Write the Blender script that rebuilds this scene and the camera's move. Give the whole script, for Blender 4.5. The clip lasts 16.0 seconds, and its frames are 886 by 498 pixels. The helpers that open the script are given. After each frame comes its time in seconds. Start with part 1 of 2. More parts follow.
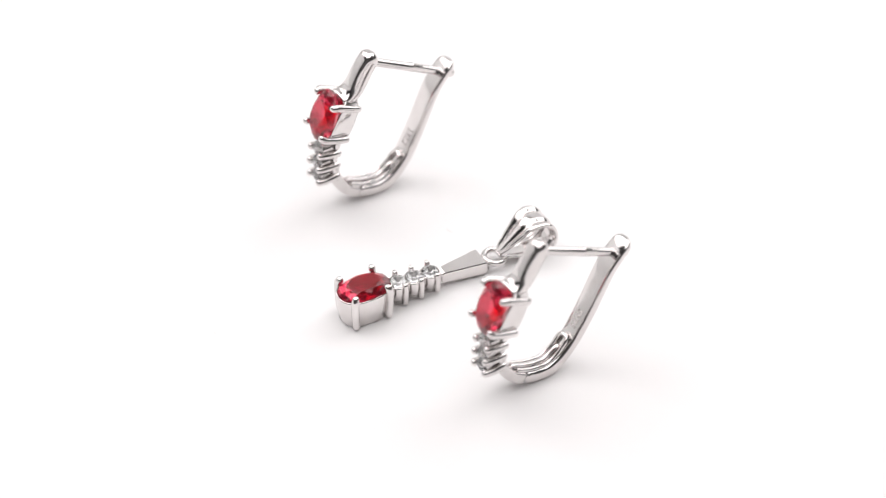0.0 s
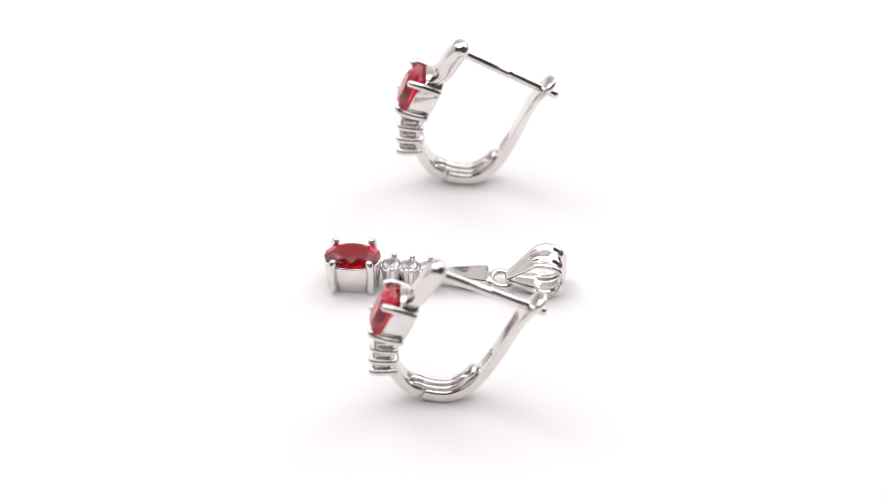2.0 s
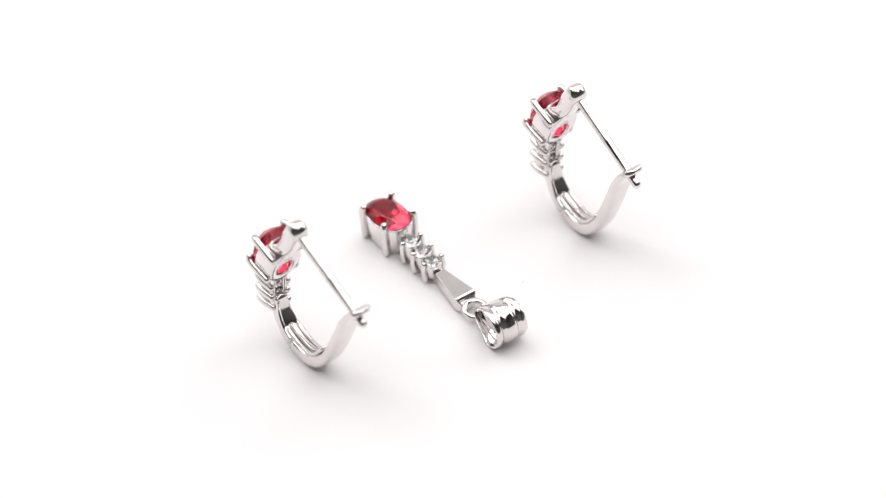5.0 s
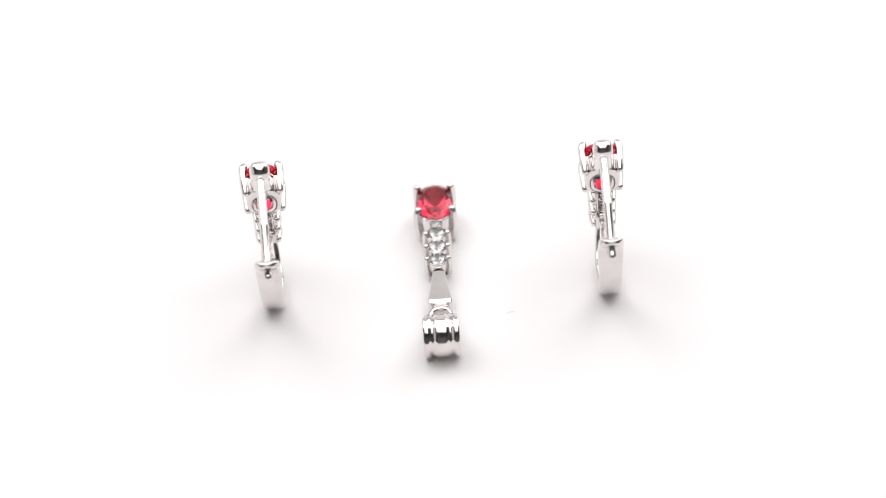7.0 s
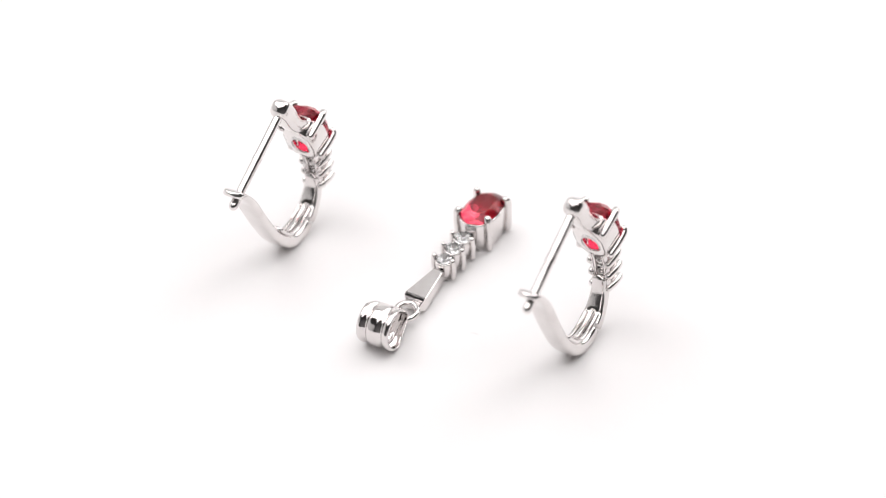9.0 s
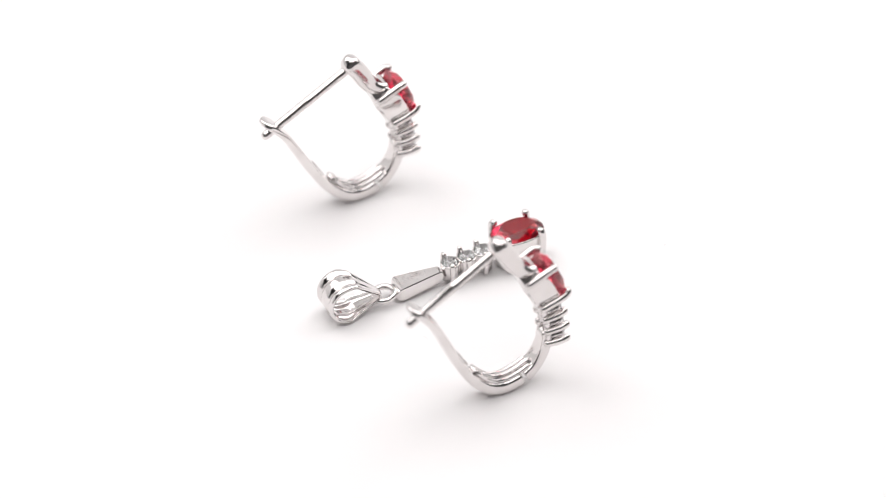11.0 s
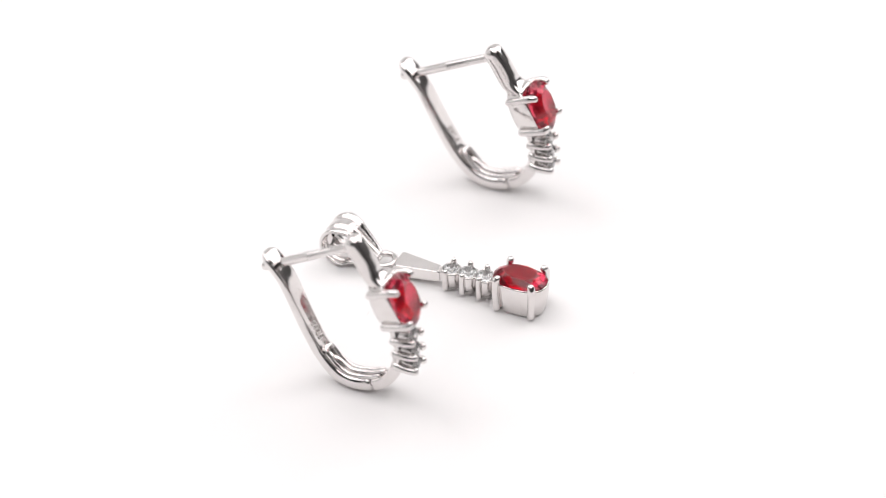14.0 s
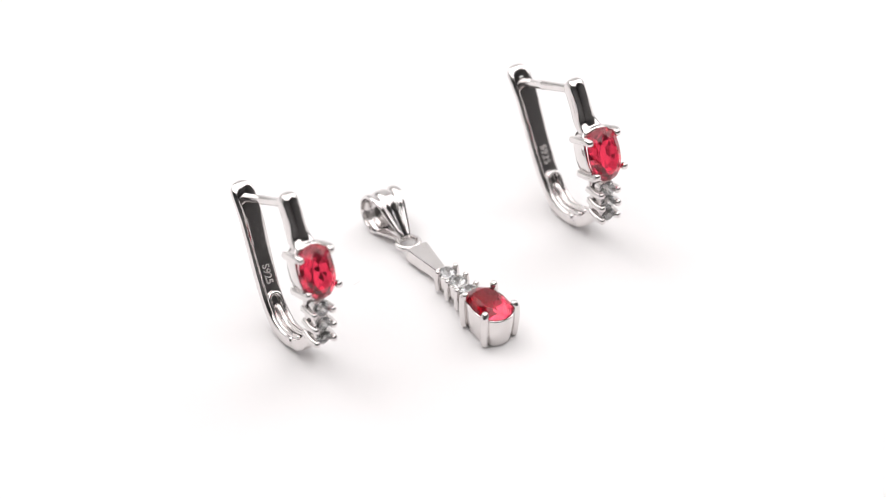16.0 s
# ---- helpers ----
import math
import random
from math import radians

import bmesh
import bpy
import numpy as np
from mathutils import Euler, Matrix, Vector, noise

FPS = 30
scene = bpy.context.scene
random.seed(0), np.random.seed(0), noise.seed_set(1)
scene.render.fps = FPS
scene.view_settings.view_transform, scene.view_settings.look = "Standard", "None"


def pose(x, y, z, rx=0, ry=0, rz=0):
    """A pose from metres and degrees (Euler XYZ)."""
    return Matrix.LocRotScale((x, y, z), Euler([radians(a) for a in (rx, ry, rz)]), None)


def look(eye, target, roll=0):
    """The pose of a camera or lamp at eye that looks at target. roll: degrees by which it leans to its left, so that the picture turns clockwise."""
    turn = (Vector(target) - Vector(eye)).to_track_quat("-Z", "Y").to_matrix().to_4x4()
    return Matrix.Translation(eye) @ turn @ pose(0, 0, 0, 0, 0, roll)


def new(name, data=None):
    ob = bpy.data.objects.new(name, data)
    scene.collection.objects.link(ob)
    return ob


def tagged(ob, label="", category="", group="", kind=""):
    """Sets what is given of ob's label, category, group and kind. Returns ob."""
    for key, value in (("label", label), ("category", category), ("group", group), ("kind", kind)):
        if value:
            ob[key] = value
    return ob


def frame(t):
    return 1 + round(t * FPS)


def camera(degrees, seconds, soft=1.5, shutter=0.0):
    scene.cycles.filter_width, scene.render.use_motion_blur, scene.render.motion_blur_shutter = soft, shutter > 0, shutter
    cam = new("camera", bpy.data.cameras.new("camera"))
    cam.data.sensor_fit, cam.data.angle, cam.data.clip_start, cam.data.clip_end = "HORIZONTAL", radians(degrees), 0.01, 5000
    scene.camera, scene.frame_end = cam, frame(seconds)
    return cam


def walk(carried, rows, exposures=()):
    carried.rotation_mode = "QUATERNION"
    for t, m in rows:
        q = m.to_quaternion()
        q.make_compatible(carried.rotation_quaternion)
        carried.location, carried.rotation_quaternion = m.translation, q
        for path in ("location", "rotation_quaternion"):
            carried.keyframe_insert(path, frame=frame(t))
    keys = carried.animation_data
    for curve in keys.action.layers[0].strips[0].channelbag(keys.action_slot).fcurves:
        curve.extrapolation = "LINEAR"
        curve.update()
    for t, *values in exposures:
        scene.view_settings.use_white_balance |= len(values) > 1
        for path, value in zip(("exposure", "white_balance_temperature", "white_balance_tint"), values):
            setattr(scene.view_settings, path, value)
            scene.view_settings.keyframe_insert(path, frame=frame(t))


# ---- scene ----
# Lengths of the jewellery are written in millimetres and scaled by MM.
MM = 0.001

# ---- camera: still, on a long lens above a slowly turning display ----
cam = camera(13.95, 16.0, 0.95)
EYE = Vector((0.000389, -0.295252, 0.252163))
PITCH = radians(39.949)
AIM = EYE + Vector((0, math.cos(PITCH), -math.sin(PITCH)))
STILL = look(EYE, AIM, -1.72)
walk(cam, [(0.0, STILL), (16.0, STILL)])
cam.data.dof.use_dof = True
cam.data.dof.focus_distance = 0.382
cam.data.dof.aperture_fstop = 20.0


def turn_angle(t):
    """Degrees by which the turntable has turned at t seconds, clockwise from above."""
    s = t - 7.0
    return 16.6855 * s - 0.011276 * s * s - 0.0000887 * s ** 3


def ride(ob, base):
    """Carry a thing that stands on the turntable round with it."""
    steps = [0.5 * i for i in range(33)]
    walk(ob, [(t, pose(0, 0, 0, 0, 0, -turn_angle(t)) @ base) for t in steps])


# ---- light: soft boxes over a white sweep in a dim studio ----
world = bpy.data.worlds.new("studio")
scene.world = world
world.use_nodes = True
world.node_tree.nodes["Background"].inputs[0].default_value = (1.0, 0.98, 0.98, 1)
world.node_tree.nodes["Background"].inputs[1].default_value = 0.05


def softbox(name, eye, target, sx, sy, watts, colour=(1.0, 0.985, 0.99)):
    data = bpy.data.lights.new(name, "AREA")
    data.shape, data.size, data.size_y = "RECTANGLE", sx, sy
    data.energy, data.color = watts, colour
    ob = new(name, data)
    ob.matrix_world = look(eye, target)
    return ob


softbox("overhead_softbox", (0.0, 0.00, 1.00), (0, 0.00, 0), 1.40, 1.40, 12.0)
softbox("left_softbox", (-0.50, 0.30, 0.62), (0, 0, 0.01), 0.62, 0.62, 2.2)
softbox("right_softbox", (0.62, 0.42, 0.50), (0, 0, 0.01), 0.66, 0.66, 3.0)


# ---- materials ----
def material(name):
    m = bpy.data.materials.new(name)
    m.use_nodes = True
    return m, m.node_tree, m.node_tree.nodes["Principled BSDF"]


def noise_node(tree, scale, detail=4.0):
    tc = tree.nodes.new("ShaderNodeTexCoord")
    n = tree.nodes.new("ShaderNodeTexNoise")
    n.inputs["Scale"].default_value = scale
    n.inputs["Detail"].default_value = detail
    tree.links.new(tc.outputs["Object"], n.inputs["Vector"])
    return n


def ramp(tree, source, a, b, lo=0.35, hi=0.65):
    r = tree.nodes.new("ShaderNodeValToRGB")
    r.color_ramp.elements[0].position, r.color_ramp.elements[1].position = lo, hi
    r.color_ramp.elements[0].color, r.color_ramp.elements[1].color = (*a, 1), (*b, 1)
    tree.links.new(source, r.inputs["Fac"])
    return r


def bump(tree, bsdf, source, strength, distance):
    b = tree.nodes.new("ShaderNodeBump")
    b.inputs["Strength"].default_value, b.inputs["Distance"].default_value = strength, distance
    tree.links.new(source, b.inputs["Height"])
    tree.links.new(b.outputs["Normal"], bsdf.inputs["Normal"])


def silver_material(name, rough_lo, rough_hi, wave, grain=700.0):
    """Rhodium-plated silver: mirror gloss with faint polishing waves and hazy patches."""
    m, tree, bsdf = material(name)
    bsdf.inputs["Metallic"].default_value = 1.0
    big = noise_node(tree, 420.0, 3.0)
    tree.links.new(ramp(tree, big.outputs["Fac"], (0.735, 0.70, 0.69), (0.79, 0.76, 0.75)).outputs["Color"], bsdf.inputs["Base Color"])
    fine = noise_node(tree, 2600.0, 5.0)
    tree.links.new(ramp(tree, fine.outputs["Fac"], (rough_lo,) * 3, (rough_hi,) * 3).outputs["Color"], bsdf.inputs["Roughness"])
    soft = noise_node(tree, grain, 3.0)
    bump(tree, bsdf, soft.outputs["Fac"], wave, 0.0001)
    return m


SILVER = silver_material("polished_silver", 0.07, 0.15, 0.25)
FROSTED = silver_material("frosted_silver", 0.40, 0.55, 0.6, 2500.0)
SATIN = silver_material("brushed_silver", 0.06, 0.15, 0.12, 700.0)


def gem_material(name, colour, ior, transmission, rough):
    m, tree, bsdf = material(name)
    n = noise_node(tree, 500.0, 2.0)
    dim = tuple(c * 0.86 for c in colour)
    tree.links.new(ramp(tree, n.outputs["Fac"], dim, colour).outputs["Color"], bsdf.inputs["Base Color"])
    bsdf.inputs["IOR"].default_value = ior
    bsdf.inputs["Transmission Weight"].default_value = transmission
    bsdf.inputs["Roughness"].default_value = rough
    return m


RUBY = gem_material("red_crystal", (0.95, 0.055, 0.12), 1.57, 0.94, 0.0)
CRYSTAL = gem_material("clear_crystal", (0.99, 0.975, 0.972), 2.1, 0.96, 0.0)


def paper_material(name, lo, hi, scale):
    m, tree, bsdf = material(name)
    n = noise_node(tree, scale, 6.0)
    tree.links.new(ramp(tree, n.outputs["Fac"], lo, hi, 0.3, 0.7).outputs["Color"], bsdf.inputs["Base Color"])
    bsdf.inputs["Roughness"].default_value = 0.55
    fine = noise_node(tree, 3500.0, 3.0)
    bump(tree, bsdf, fine.outputs["Fac"], 0.05, 0.00005)
    return m


WHITE = paper_material("white_display_board", (0.858, 0.835, 0.832), (0.874, 0.854, 0.851), 25.0)
PAPER = paper_material("white_sweep_paper", (0.82, 0.815, 0.81), (0.85, 0.845, 0.84), 9.0)
WALLPAINT = paper_material("grey_studio_paint", (0.25, 0.244, 0.242), (0.30, 0.294, 0.292), 3.0)
LINT = paper_material("pale_lint", (0.60, 0.59, 0.58), (0.70, 0.69, 0.68), 800.0)


# ---- mesh helpers ----
def link_mesh(name, bm, mat, parent=None, label="", scale=MM, smooth=True):
    bmesh.ops.recalc_face_normals(bm, faces=bm.faces)
    bmesh.ops.scale(bm, vec=(scale,) * 3, verts=bm.verts)
    me = bpy.data.meshes.new(name)
    bm.to_mesh(me)
    bm.free()
    me.materials.append(mat)
    me.polygons.foreach_set("use_smooth", [smooth] * len(me.polygons))
    ob = new(name, me)
    if parent is not None:
        ob.parent = parent
    if label:
        tagged(ob, label)
    return ob


def part(name, bm, mat, parent, label="", smooth=True):
    return link_mesh(name, bm, mat, parent, label, MM, smooth)


def thing(name, label, category, group=""):
    return tagged(new(name), label, category, group)


def spline(rows, steps):
    """Catmull-Rom through rows of equal length, steps to a span."""
    p = [np.array(r, float) for r in rows]
    p = [2 * p[0] - p[1]] + p + [2 * p[-1] - p[-2]]
    out = []
    for i in range(1, len(p) - 2):
        for k in range(steps):
            s = k / steps
            a, b, c, d = p[i - 1:i + 3]
            out.append(0.5 * (2 * b + (c - a) * s + (2 * a - 5 * b + 4 * c - d) * s * s + (3 * b - a - 3 * c + d) * s ** 3))
    out.append(p[-2])
    return out


def loft(bm, rings, caps=True):
    vs = [[bm.verts.new(v) for v in ring] for ring in rings]
    n = len(vs[0])
    for a, b in zip(vs, vs[1:]):
        for i in range(n):
            bm.faces.new((a[i], a[(i + 1) % n], b[(i + 1) % n], b[i]))
    if caps:
        bm.faces.new(vs[0][::-1])
        bm.faces.new(vs[-1])
    return vs


def super_point(a, w, t, power):
    c, s = math.cos(a), math.sin(a)
    k = 2.0 / power
    return w * math.copysign(abs(c) ** k, c), t * math.copysign(abs(s) ** k, s)


def strip(bm, rows, steps=6, n=28, power=5.0, ends=(0.5, 0.5)):
    """A flat bar swept along a line in the yz plane. Rows: y, z, width along x, thickness. Ends are rounded over the given lengths."""
    path = spline(rows, steps)
    lens = [0.0]
    for a, b in zip(path, path[1:]):
        lens.append(lens[-1] + math.hypot(b[0] - a[0], b[1] - a[1]))
    rings = []
    for i, p in enumerate(path):
        a, b = path[max(i - 1, 0)], path[min(i + 1, len(path) - 1)]
        d = Vector((0, b[0] - a[0], b[1] - a[1])).normalized()
        nrm = Vector((0, -d.z, d.y))
        k = 1.0
        for dist, r in ((lens[i], ends[0]), (lens[-1] - lens[i], ends[1])):
            if r > 0 and dist < r:
                k = min(k, math.sqrt(max(1 - (1 - dist / r) ** 2, 0.0)) * 0.92 + 0.08)
        ring = []
        for j in range(n):
            u, v = super_point(2 * math.pi * (j + 0.5) / n, p[2] / 2 * k, p[3] / 2 * k, power)
            ring.append(Vector((u, p[0], p[1])) + nrm * v)
        rings.append(ring)
    loft(bm, rings)
    return bm


def tube(bm, path, radii, n=14, round_ends=True, closed=False):
    """A round rod along points, with radii point by point and domed ends."""
    path = [Vector(p) for p in path]
    if not hasattr(radii, "__len__"):
        radii = [radii] * len(path)
    pts, rad = list(path), list(radii)
    if round_ends and not closed:
        d0, d1 = (path[0] - path[1]).normalized(), (path[-1] - path[-2]).normalized()
        pre = [(path[0] + d0 * radii[0] * math.sin(a), radii[0] * math.cos(a)) for a in (1.45, 1.1, 0.7, 0.35)]
        post = [(path[-1] + d1 * radii[-1] * math.sin(a), radii[-1] * math.cos(a)) for a in (0.35, 0.7, 1.1, 1.45)]
        pts = [p for p, _ in pre] + pts + [p for p, _ in post]
        rad = [r for _, r in pre] + rad + [r for _, r in post]
    rings, side = [], None
    m = len(pts)
    for i, p in enumerate(pts):
        a, b = (pts[i - 1], pts[(i + 1) % m]) if closed else (pts[max(i - 1, 0)], pts[min(i + 1, m - 1)])
        d = (b - a).normalized()
        if side is None:
            side = d.orthogonal().normalized()
        side = (side - d * side.dot(d)).normalized()
        up = d.cross(side)
        rings.append([p + (side * math.cos(2 * math.pi * j / n) + up * math.sin(2 * math.pi * j / n)) * rad[i] for j in range(n)])
    if closed:
        rings.append(rings[0])
        vs = [[bm.verts.new(v) for v in r] for r in rings[:-1]]
        vs.append(vs[0])
        for a, b in zip(vs, vs[1:]):
            for i in range(n):
                bm.faces.new((a[i], a[(i + 1) % n], b[(i + 1) % n], b[i]))
    else:
        loft(bm, rings)
    return bm


def revolve_oval(bm, rows, m, n=40, power=2.3, closed=True, rim=None, slid=(), slide=0.0):
    """A ring-shaped solid round the n axis. Rows: half-width, half-length, height, listed round the wall's section."""
    rings = []
    for i, (a, b, h) in enumerate(rows):
        ring = []
        for j in range(n):
            th = 2 * math.pi * j / n
            u, v = super_point(th, a, b, power)
            v += slide if i in slid else 0.0
            ring.append(m @ Vector((u, v, h + (rim(th) if rim and h > -1.0 else 0.0))))
        rings.append(ring)
    vs = [[bm.verts.new(v) for v in ring] for ring in rings]
    pairs = list(zip(vs, vs[1:])) + ([(vs[-1], vs[0])] if closed else [])
    for a, b in pairs:
        for i in range(n):
            bm.faces.new((a[i], a[(i + 1) % n], b[(i + 1) % n], b[i]))
    return vs


def cut_gem(bm, a, b, crown, pavilion, m, n=16, power=2.0):
    """A faceted oval stone: table, star and kite facets, girdle, two tiers of pavilion facets."""
    def ring(k, h, shift=0.0, count=n):
        out = []
        for j in range(count):
            u, v = super_point(2 * math.pi * (j + shift) / count, a * k, b * k, power)
            out.append(bm.verts.new(m @ Vector((u, v, h))))
        return out
    half = n // 2
    table = ring(0.60, crown, 0.5, half)
    star = ring(0.82, crown * 0.60, 0.0, half)
    girdle = ring(1.0, 0.06)
    belt = ring(1.0, -0.06)
    mid = ring(0.70, -pavilion * 0.42, 0.5, n)
    low = ring(0.34, -pavilion * 0.80, 0.5, half)
    tip = bm.verts.new(m @ Vector((0, 0, -pavilion)))
    bm.faces.new(table)
    for j in range(half):
        j1 = (j + 1) % half
        bm.faces.new((table[j], table[j - 1], star[j]))
        g = 2 * j
        bm.faces.new((table[j], star[j], girdle[(g + 1) % n], star[j1]))
        bm.faces.new((star[j], girdle[g], girdle[(g + 1) % n]))
        bm.faces.new((star[j], girdle[g - 1], girdle[g]))
        bm.faces.new((low[j], mid[g], mid[(g + 1) % n]))
        bm.faces.new((low[j], mid[(g + 1) % n], mid[(g + 2) % n], low[j1]))
        bm.faces.new((low[j], low[j1], tip))
    for j in range(n):
        bm.faces.new((girdle[j], girdle[(j + 1) % n], belt[(j + 1) % n], belt[j]))
        bm.faces.new((belt[j], belt[(j + 1) % n], mid[j]))
        bm.faces.new((belt[(j + 1) % n], mid[(j + 1) % n], mid[j]))


# ---- the setting of the place ----
def box_bm(x0, x1, y0, y1, z0, z1):
    bm = bmesh.new()
    bmesh.ops.create_cube(bm, size=1.0)
    for v in bm.verts:
        v.co = Vector((x0 if v.co.x < 0 else x1, y0 if v.co.y < 0 else y1, z0 if v.co.z < 0 else z1))
    return bm


def build_setting():
    # seamless paper: flat on the table, curving up behind
    line = [(-0.55, -0.012), (0.50, -0.012)]
    for i in range(1, 13):
        a = math.pi / 2 * i / 12
        line.append((0.50 + 0.30 * math.sin(a), -0.012 + 0.30 * (1 - math.cos(a))))
    line.append((0.80, 1.25))
    bm = bmesh.new()
    vs = [[bm.verts.new((x, y, z)) for x in (-0.75, 0.75)] for y, z in line]
    for a, b in zip(vs, vs[1:]):
        bm.faces.new((a[0], a[1], b[1], b[0]))
    ob = tagged(link_mesh("backdrop", bm, PAPER, scale=1.0), "white seamless paper sweep under and behind the jewellery", "backdrop", kind="structure")
    solid = ob.modifiers.new("thickness", "SOLIDIFY")
    solid.thickness, solid.offset = 0.002, -1.0
    for name, dims in (("wall_north", (-1.5, 1.5, 1.5, 1.6, -0.9, 1.6)), ("wall_south", (-1.5, 1.5, -1.6, -1.5, -0.9, 1.6)),
                       ("wall_east", (1.5, 1.6, -1.6, 1.6, -0.9, 1.6)), ("wall_west", (-1.6, -1.5, -1.6, 1.6, -0.9, 1.6)),
                       # white bounce card, added out of view at left to brighten the silver's reflections
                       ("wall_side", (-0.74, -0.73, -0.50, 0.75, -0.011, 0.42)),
                       ("ceiling", (-1.6, 1.6, -1.6, 1.6, 1.6, 1.7)), ("floor", (-1.6, 1.6, -1.6, 1.6, -1.0, -0.9))):
        tagged(link_mesh(name, box_bm(*dims), PAPER if name == "wall_side" else WALLPAINT, scale=1.0, smooth=False), "white bounce card added out of view beside the sweep" if name == "wall_side" else "plain dim grey studio surface closing the room", name.split("_")[0], kind="structure")
    tagged(link_mesh("table", box_bm(-0.8, 0.8, -0.6, 0.85, -0.05, -0.0145), WALLPAINT, scale=1.0, smooth=False), "plain table under the white paper sweep", "table", kind="structure")


def disc(rows, n=96):
    bm = bmesh.new()
    loft(bm, [[Vector((r * math.cos(2 * math.pi * j / n), r * math.sin(2 * math.pi * j / n), z)) for j in range(n)] for r, z in rows])
    return bm


def build_turntable():
    t = thing("turntable", "matt white round display turntable, slowly turning under the jewellery", "turntable")
    part("top_board", disc([(2, 0.0), (60, 0.0), (139, 0.0), (139.7, -0.3), (140, -1.0), (140, -5.0), (139.5, -5.5), (2, -5.5)]), WHITE, t, smooth=False)
    part("base", disc([(90, -5.5), (91, -6.0), (92, -11.0), (91.5, -12.0), (2, -12.0)]), WHITE, t, smooth=False)
    return t


def build_lint(points, r):
    lint = tagged(link_mesh("lint_fibre", tube(bmesh.new(), spline(points, 4), r, 6), LINT), "tiny grey lint fibre lying on the white board", "lint", "specks of lint")
    return lint


def head_frame(origin, out, along):
    """Axes of a stone's setting: x sideways, y along the row towards the small stones, z out of the stone."""
    z = Vector(out).normalized()
    y = Vector(along)
    y = (y - z * y.dot(z)).normalized()
    x = y.cross(z)
    m = Matrix((x, y, z)).transposed().to_4x4()
    return Matrix.Translation(origin) @ m


def big_setting(owner, m, depth, tip, rim=None, back=(1.25, 1.85, 0.0)):
    """Oval setting of the red stone: open-backed collar, stone, four prongs. m at the girdle."""
    bm = bmesh.new()
    rows = [(1.86, 2.84, 0.02), (2.06, 3.04, 0.0), (2.10, 3.08, -0.15), (1.98, 2.92, -depth * 0.6), (1.86, 2.76, -depth + 0.15), (1.78, 2.68, -depth),
            (back[0], back[1], -depth), (back[0] - 0.07, back[1] - 0.07, -depth + 0.2), (back[0] + 0.05, back[1] + 0.1, -depth + 0.5), (1.72, 2.66, -0.5)]
    revolve_oval(bm, rows, m, 48, 2.45, True, rim, (6, 7, 8), back[2])
    collar = part("collar", bm, SILVER, owner, "polished silver oval stone collar")
    bm = bmesh.new()
    cut_gem(bm, 2.04, 3.02, 0.85, 2.25, m, 16, 2.25)
    part("red_stone", bm, RUBY, collar, "faceted oval ruby-red crystal", smooth=False)
    for sx in (-1, 1):
        for sy in (-1, 1):
            x, y = 1.90 * sx, 2.02 * sy
            bm = bmesh.new()
            pts = [(x * 0.96, y * 0.97, -depth + 0.38), (x * 1.02, y * 1.02, -depth * 0.4), (x * 1.03, y * 1.03, 0.0), (x * 1.0, y * 1.0, tip - 0.3), (x * 0.95, y * 0.95, tip - 0.12)]
            tube(bm, [m @ Vector(p) for p in spline(pts, 3)], 0.42)
            part("prong", bm, SILVER, collar)


def small_setting(owner, m, r, depth):
    """A round cup with its clear stone; m at the girdle."""
    bm = bmesh.new()
    rows = [(r * 0.92, r * 0.92, 0.0), (r + 0.12, r + 0.12, 0.0), (r + 0.16, r + 0.16, -0.15), (r + 0.02, r + 0.02, -depth * 0.6), (r, r, -depth),
            (r * 0.5, r * 0.5, -depth), (r * 0.5, r * 0.5, -depth * 0.6), (r * 0.86, r * 0.86, -0.3)]
    revolve_oval(bm, rows, m, 24, 2.0)
    cup = part("cup", bm, SILVER, owner)
    bm = bmesh.new()
    cut_gem(bm, r, r, 0.32, 0.85, m, 16)
    part("clear_stone", bm, CRYSTAL, cup, "small round clear crystal", smooth=False)
    return cup


def small_prongs(owner, m, x, y, low, tip, r=0.25, flare=0.10):
    for sx in (-1, 1):
        bm = bmesh.new()
        pts = [(sx * x, y, -low), (sx * (x + flare), y, -low * 0.3), (sx * (x + flare * 0.4), y, tip)]
        tube(bm, [m @ Vector(p) for p in spline(pts, 3)], r, 12)
        part("small_prong", bm, SILVER, owner)


def stamp(owner, m, text, size):
    data = bpy.data.curves.new("stamp", "FONT")
    data.body, data.size, data.extrude = text, size * MM, 0.06 * MM
    data.align_x, data.align_y = "CENTER", "CENTER"
    data.materials.append(FROSTED)
    ob = new("hallmark", data)
    ob.parent = owner
    mm = m.copy()
    mm.translation = m.translation * MM
    ob.matrix_basis = mm
    tagged(ob, "stamped silver hallmark figures")


LEVER = [(0.38, 1.22, 2.4, 1.5), (-1.1, 0.82, 2.45, 1.6), (-2.6, 0.87, 2.5, 1.6), (-4.1, 1.66, 2.5, 1.45), (-5.6, 3.35, 2.4, 1.2), (-6.6, 5.2, 2.45, 1.15), (-7.5, 7.1, 2.5, 1.1),
         (-8.5, 9.5, 2.6, 1.0), (-9.4, 11.5, 2.65, 0.95), (-10.4, 12.95, 2.65, 0.9), (-11.15, 13.75, 2.5, 0.9), (-11.8, 14.2, 2.1, 0.9)]


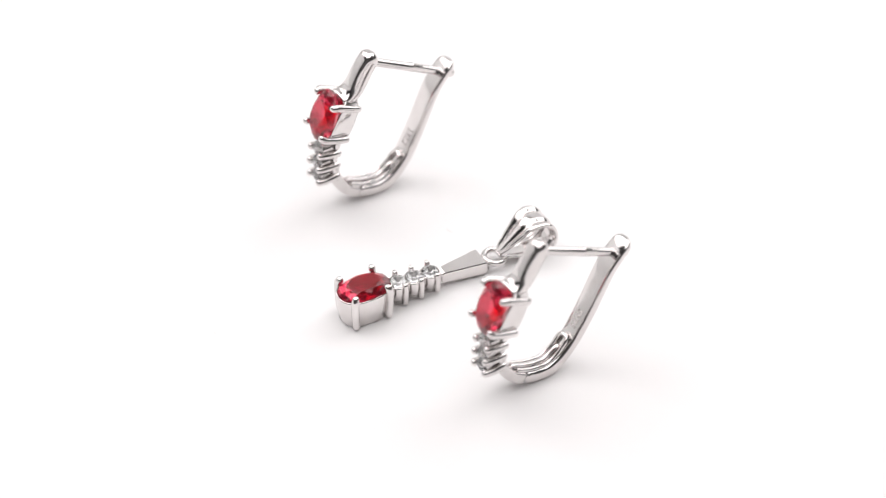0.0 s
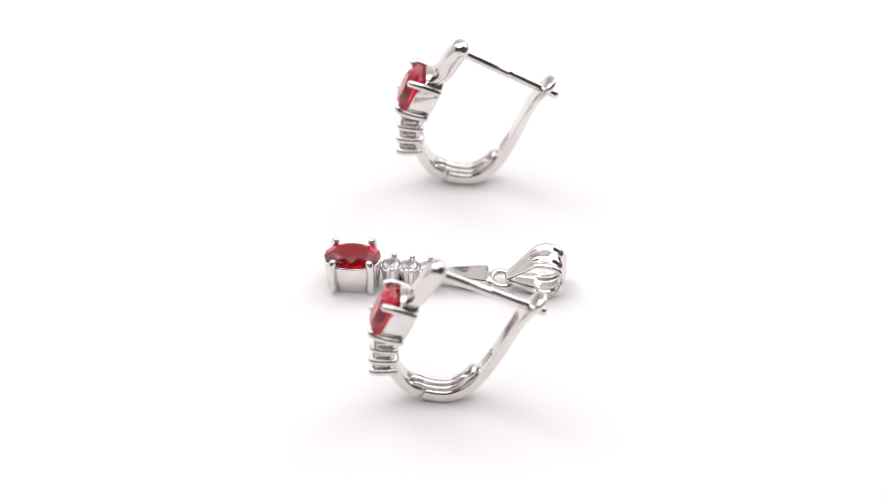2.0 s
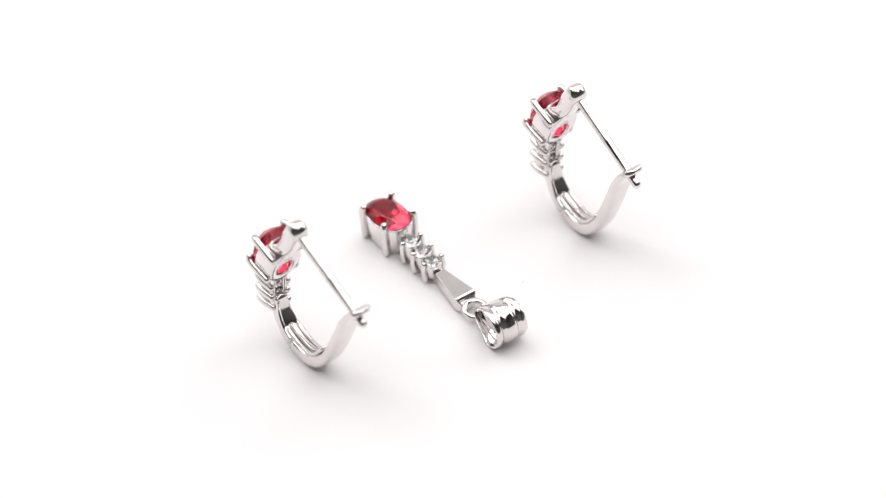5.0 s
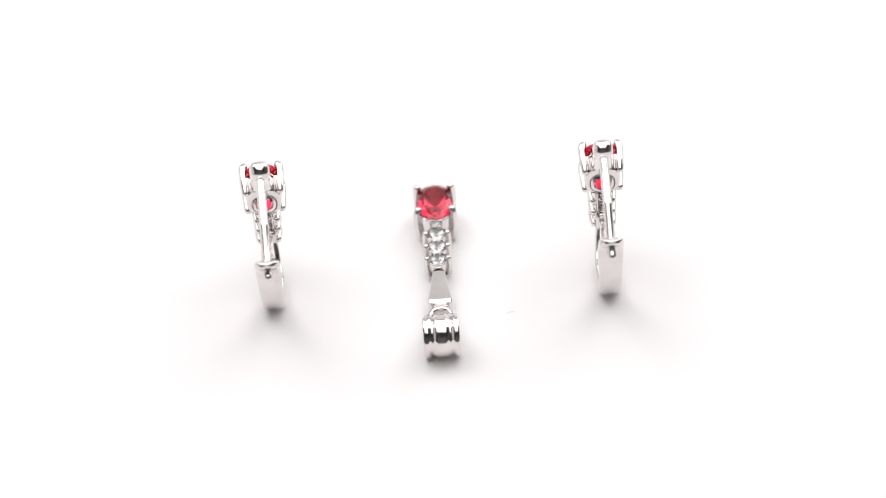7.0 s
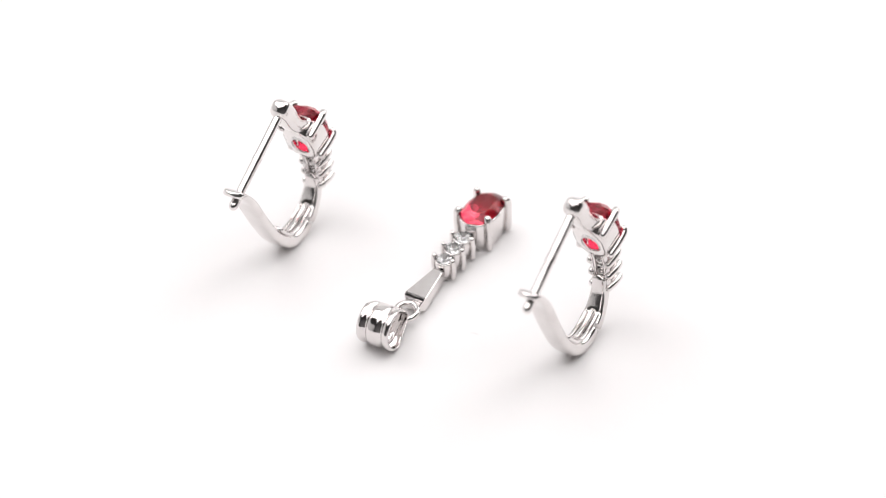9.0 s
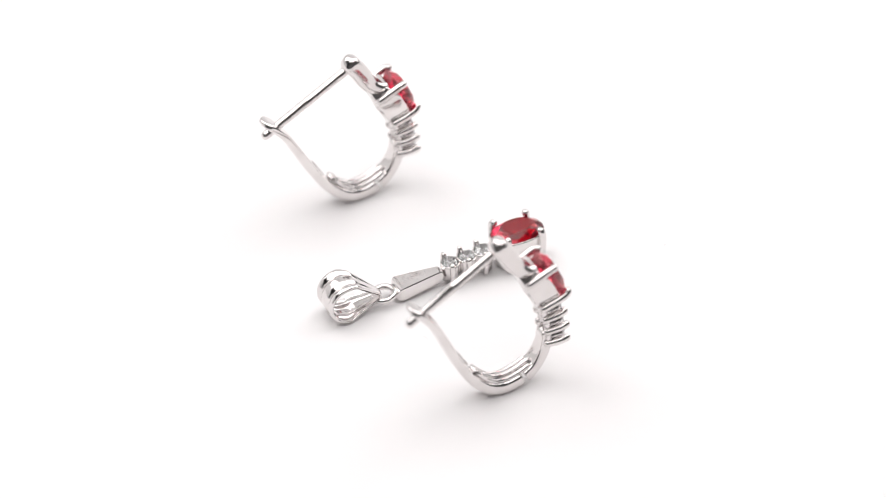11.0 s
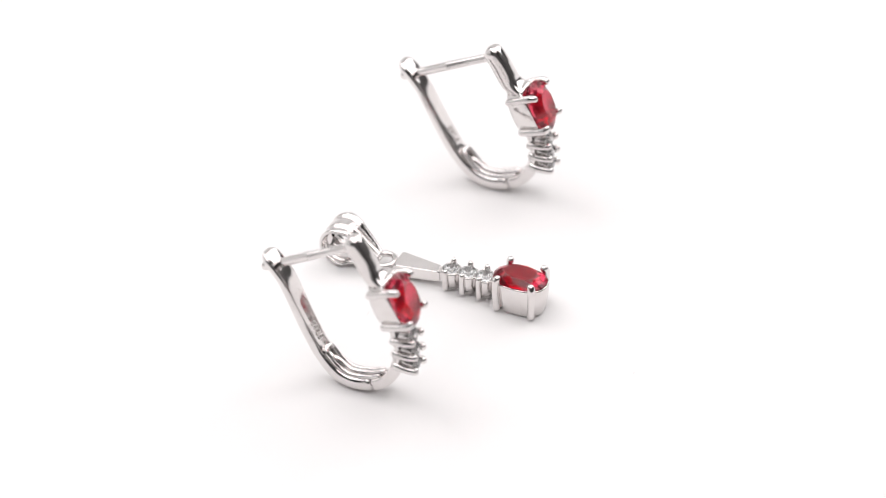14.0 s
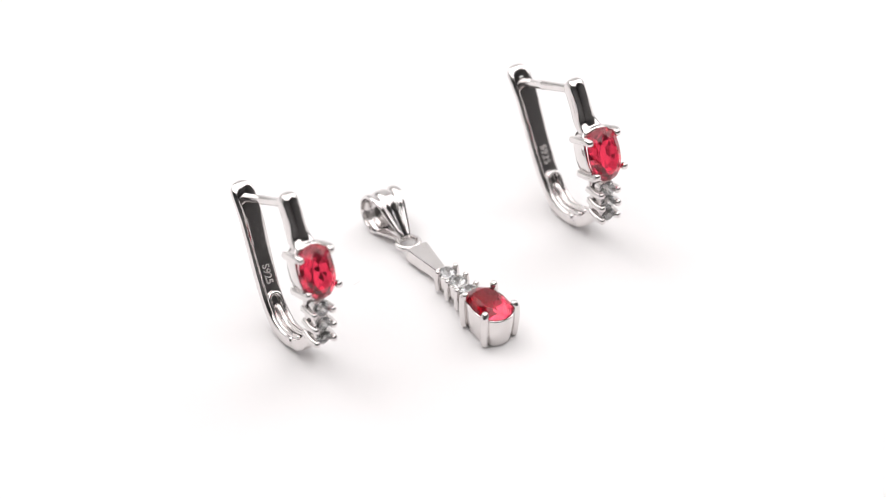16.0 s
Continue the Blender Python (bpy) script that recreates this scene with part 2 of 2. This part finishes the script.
def build_earring(lift, splay):
    """lift: how much higher the front sits over its hinge; splay: how far the lever's end stands open; in millimetres."""
    def up(z, k=1.0):
        return z + lift * k * min(max((z - 2.0) / 8.0, 0.0), 1.0)

    e = thing("earring", "polished silver lever-back earring, oval red stone, standing upright on white", "earring", "pair of earrings")
    # front bar above the stone
    bm = bmesh.new()
    bar = ((-2.3, 18.8, 1.95, 1.8), (-1.8, 18.25, 2.1, 2.05), (-0.95, 17.05, 2.1, 2.1), (-0.2, 15.7, 2.15, 2.1), (0.45, 14.75, 2.4, 1.9), (1.4, 14.25, 2.7, 1.5), (2.4, 14.35, 2.6, 1.0))
    strip(bm, [(y, up(z), w, t) for y, z, w, t in bar], 6, 36, 2.7, (0.9, 0.3))
    part("front_bar", bm, SILVER, e)
    # red stone and its collar
    tilt = radians(23)
    out = Vector((0, math.cos(tilt), math.sin(tilt)))
    down = Vector((0, math.sin(tilt), -math.cos(tilt)))
    m = head_frame((0, 3.95, up(12.6)), out, down)
    big_setting(e, m, 3.0, 0.62, lambda th: -0.45 - 1.15 * max(0.0, -math.sin(th)) ** 2.5, (0.95, 1.35, 0.55))
    # three clear stones below it
    for y, z, ang, r in ((4.72, 8.28, 12, 0.88), (4.95, 6.55, 6, 0.84), (5.02, 4.88, 1, 0.80)):
        a = radians(ang)
        f = head_frame((0, y, up(z)), (0, math.cos(a), math.sin(a)), (0, math.sin(a), -math.cos(a)))
        cup = small_setting(e, f, r, 1.7)
        small_prongs(cup, f, r + 0.14, 0.30, 1.9, 0.28, 0.42, 0.16)
    # back rails that join the three cups to the collar
    for x in (-0.72, 0.72):
        bm = bmesh.new()
        tube(bm, spline([(x, 2.4, up(9.6)), (x, 3.0, up(8.0)), (x, 3.3, up(6.3)), (x, 3.3, up(4.7))], 4), 0.36, 12)
        part("back_rail", bm, SILVER, e)
    # hinge arm from the small stones to the joint
    bm = bmesh.new()
    strip(bm, [(y, up(z), w, t) for y, z, w, t in ((3.0, 6.0, 1.5, 1.0), (3.2, 4.9, 1.7, 1.2), (2.75, 3.45, 1.9, 1.3), (1.9, 2.2, 2.1, 1.3), (1.0, 1.55, 2.35, 1.45), (0.50, 1.28, 2.4, 1.5))], 6, 28, 5.0, (0.4, 0.05))
    part("hinge_arm", bm, SILVER, e)
    # lever with its rounded plate end
    bm = bmesh.new()
    strip(bm, [(y - splay * max(z - 1.0, 0.0) / 13, up(z, 0.5), w, t) for y, z, w, t in LEVER], 6, 36, 3.6, (0.05, 1.0))
    part("lever", bm, SATIN, e)
    # hallmark on the inside of the lever
    d = Vector((0, 1.0, -1.85)).normalized()
    nrm = Vector((0, 1.85, 1.0)).normalized()
    axes = Matrix((d, nrm.cross(d), nrm)).transposed().to_4x4()
    stamp(e, Matrix.Translation(Vector((0, -6.65 - splay / 3, up(5.4, 0.5))) + nrm * 0.57) @ axes, "S925", 1.15)
    # oval socket with the spring tongue inside the curve
    floor_line = [(0.95, 2.42), (-0.1, 1.95), (-1.6, 1.65), (-2.8, 1.78), (-3.85, 2.48), (-4.7, 3.5)]
    left = [Vector((-0.66, y, z)) for y, z in spline(floor_line, 4)]
    a, b = floor_line[-1], floor_line[-2]
    d = Vector((0, a[0] - b[0], a[1] - b[1])).normalized()
    end = Vector((0, a[0], a[1]))
    bend = [end + Vector((-0.66 * math.cos(k), 0, 0)) + d * 0.62 * math.sin(k) for k in (0.5, 1.0, 1.57, 2.14, 2.64)]
    right = [Vector((0.66, v.y, v.z)) for v in reversed(left)]
    bm = bmesh.new()
    tube(bm, left + bend + right, 0.25, 12)
    part("socket_rim", bm, SILVER, e)
    bm = bmesh.new()
    strip(bm, [(y, z + 0.12, 0.62, 0.55) for y, z in [(1.5, 2.55)] + floor_line[:-1] + [(-4.5, 2.8)]], 5, 18, 2.4, (0.4, 0.6))
    part("spring_tongue", bm, SILVER, e)
    # ear post through the plate
    bm = bmesh.new()
    a, b = Vector((0, -2.0, up(17.55))), Vector((0, -11.7 - splay * 0.6, up(12.3, 0.5)))
    pts = [a.lerp(b, k) for k in (0, 0.1, 0.46, 0.48, 0.50, 0.52, 0.9, 1.0)]
    tube(bm, pts, [0.50, 0.48, 0.48, 0.53, 0.53, 0.48, 0.47, 0.50], 18)
    part("ear_post", bm, SILVER, e)
    hole = a.lerp(b, 0.875)
    along = (b - a).normalized()
    side = Vector((1, 0, 0))
    upward = along.cross(side)
    bm = bmesh.new()
    tube(bm, [hole + (side * math.cos(k) + upward * math.sin(k)) * 0.62 for k in [2 * math.pi * j / 20 for j in range(20)]], 0.16, 8, closed=True)
    part("post_hole_rim", bm, FROSTED, e)
    return e


def build_pendant():
    p = thing("pendant", "polished silver pendant, oval red stone, ribbed bail, lying flat on white", "pendant")
    m = head_frame((0, 9.0, 3.62), (0, 0, 1), (0, -1, 0))
    big_setting(p, m, 3.57, 0.72)
    for y, z, r in ((4.9, 2.66, 1.0), (2.95, 2.52, 0.98), (1.0, 2.40, 0.95)):
        f = head_frame((0, y, z), (0, 0, 1), (0, -1, 0))
        cup = small_setting(p, f, r, z - 0.3)
        small_prongs(cup, f, r + 0.14, 0.25, z - 0.55, 0.24, 0.33, 0.12)
    # tapered bar, flat above, with a bevelled wide end
    bm = bmesh.new()
    secs = [(-0.2, 0.60, 1.9, 0.6), (-0.5, 0.62, 1.98, 0.55), (-5.0, 1.27, 1.9, 0.2), (-5.25, 1.25, 1.86, 0.2), (-5.42, 1.16, 1.72, 0.2), (-5.56, 0.98, 1.4, 0.2), (-5.72, 0.9, 1.05, 0.3), (-5.9, 0.6, 0.95, 0.5)]
    rings = []
    for y, hw, top, bot in secs:
        c = 0.14
        rings.append([Vector(q) for q in ((-hw, y, bot + c), (-hw + c, y, bot), (hw - c, y, bot), (hw, y, bot + c), (hw, y, top - c * 0.6), (hw - c * 0.6, y, top), (-hw + c * 0.6, y, top), (-hw, y, top - c * 0.6))])
    loft(bm, rings)
    part("tapered_bar", bm, SILVER, p, "flat-topped tapered silver bar", smooth=False)
    # ring that carries the bail
    bm = bmesh.new()
    tube(bm, [(1.18 * math.cos(a), -6.95 + 1.18 * math.sin(a), 1.05 + 0.15 * math.sin(a)) for a in [2 * math.pi * j / 32 for j in range(32)]], 0.34, 14, closed=True)
    part("ring", bm, SILVER, p)
    # bail: a ribbed drop-shaped loop
    cy, cz, r = -11.5, 2.5, 2.1
    tipy, tipz = -7.3, 1.35
    line = []
    for k in range(49):
        s = k / 48
        a = radians(40 + 256 * s)
        line.append((cy + r * math.cos(a), cz + r * math.sin(a)))
    n0, n1 = line[0], line[-1]
    lead = [(tipy + (n0[0] - tipy) * k / 12, tipz + 0.25 + (n0[1] - tipz - 0.25) * k / 12) for k in range(12)]
    tail = [(n1[0] + (tipy - n1[0]) * k / 12, n1[1] + (tipz - 0.25 - n1[1]) * k / 12) for k in range(1, 13)]
    line = lead + line + tail
    bm = bmesh.new()
    grid_out, grid_in = [], []
    nx = 61
    for i, (y, z) in enumerate(line):
        a, b = line[max(i - 1, 0)], line[min(i + 1, len(line) - 1)]
        d = Vector((0, b[0] - a[0], b[1] - a[1])).normalized()
        nrm = Vector((0, d.z, -d.y))
        far = min(max((tipy - y) / (tipy - cy), 0.0), 1.0)
        hw = 0.45 + 1.45 * far ** 0.75
        ro, ri = [], []
        for j in range(nx):
            s = 2 * j / (nx - 1) - 1
            groove = math.exp(-((abs(s) - 0.50) / 0.17) ** 2)
            edge = max(abs(s) - 0.80, 0.0) / 0.20
            swell = far ** 0.9 * (0.4 if i > len(line) - 14 else 1.0)
            rib = 0.25 * swell * (1 - groove - 0.45 * edge * edge)
            base = Vector((s * hw, y, z))
            ro.append(bm.verts.new(base + nrm * rib))
            ri.append(bm.verts.new(base + nrm * (rib - 0.27)))
        grid_out.append(ro)
        grid_in.append(ri)
    for g in (grid_out, grid_in):
        for u, v in zip(g, g[1:]):
            for j in range(nx - 1):
                bm.faces.new((u[j], u[j + 1], v[j + 1], v[j]))
    for i in range(len(line) - 1):
        for j in (0, nx - 1):
            bm.faces.new((grid_out[i][j], grid_out[i + 1][j], grid_in[i + 1][j], grid_in[i][j]))
    for i in (0, len(line) - 1):
        for j in range(nx - 1):
            bm.faces.new((grid_out[i][j], grid_out[i][j + 1], grid_in[i][j + 1], grid_in[i][j]))
    part("bail", bm, SILVER, p, "ribbed drop-shaped silver bail")
    return p


build_setting()
turntable = build_turntable()
earring_a = build_earring(0.45, 0.1)
earring_b = build_earring(-0.45, 0.8)
pendant = build_pendant()
lint_fibre = build_lint([(-0.45, -0.10, 0.03), (-0.15, 0.05, 0.05), (0.2, 0.06, 0.06), (0.5, -0.08, 0.03)], 0.02)
lint_speck = build_lint([(-0.08, 0.0, 0.04), (0.03, 0.03, 0.05), (0.10, 0.0, 0.04)], 0.04)


def motions():
    ride(turntable, Matrix())
    ride(lint_fibre, pose(0.00737, -0.00504, 0.0, 0, 0, 10))
    ride(lint_speck, pose(0.00484, 0.0245, 0.0))
    ride(earring_a, pose(0.0179, 0.00065, 0.00004, 0, -2.1, 1.4))
    ride(earring_b, pose(-0.01785, -0.0001, 0.00003, 0, -2.1, 3.2))
    ride(pendant, pose(-0.0001, 0.0003, 0.00003, 0, -2.1, 0.9))


motions()
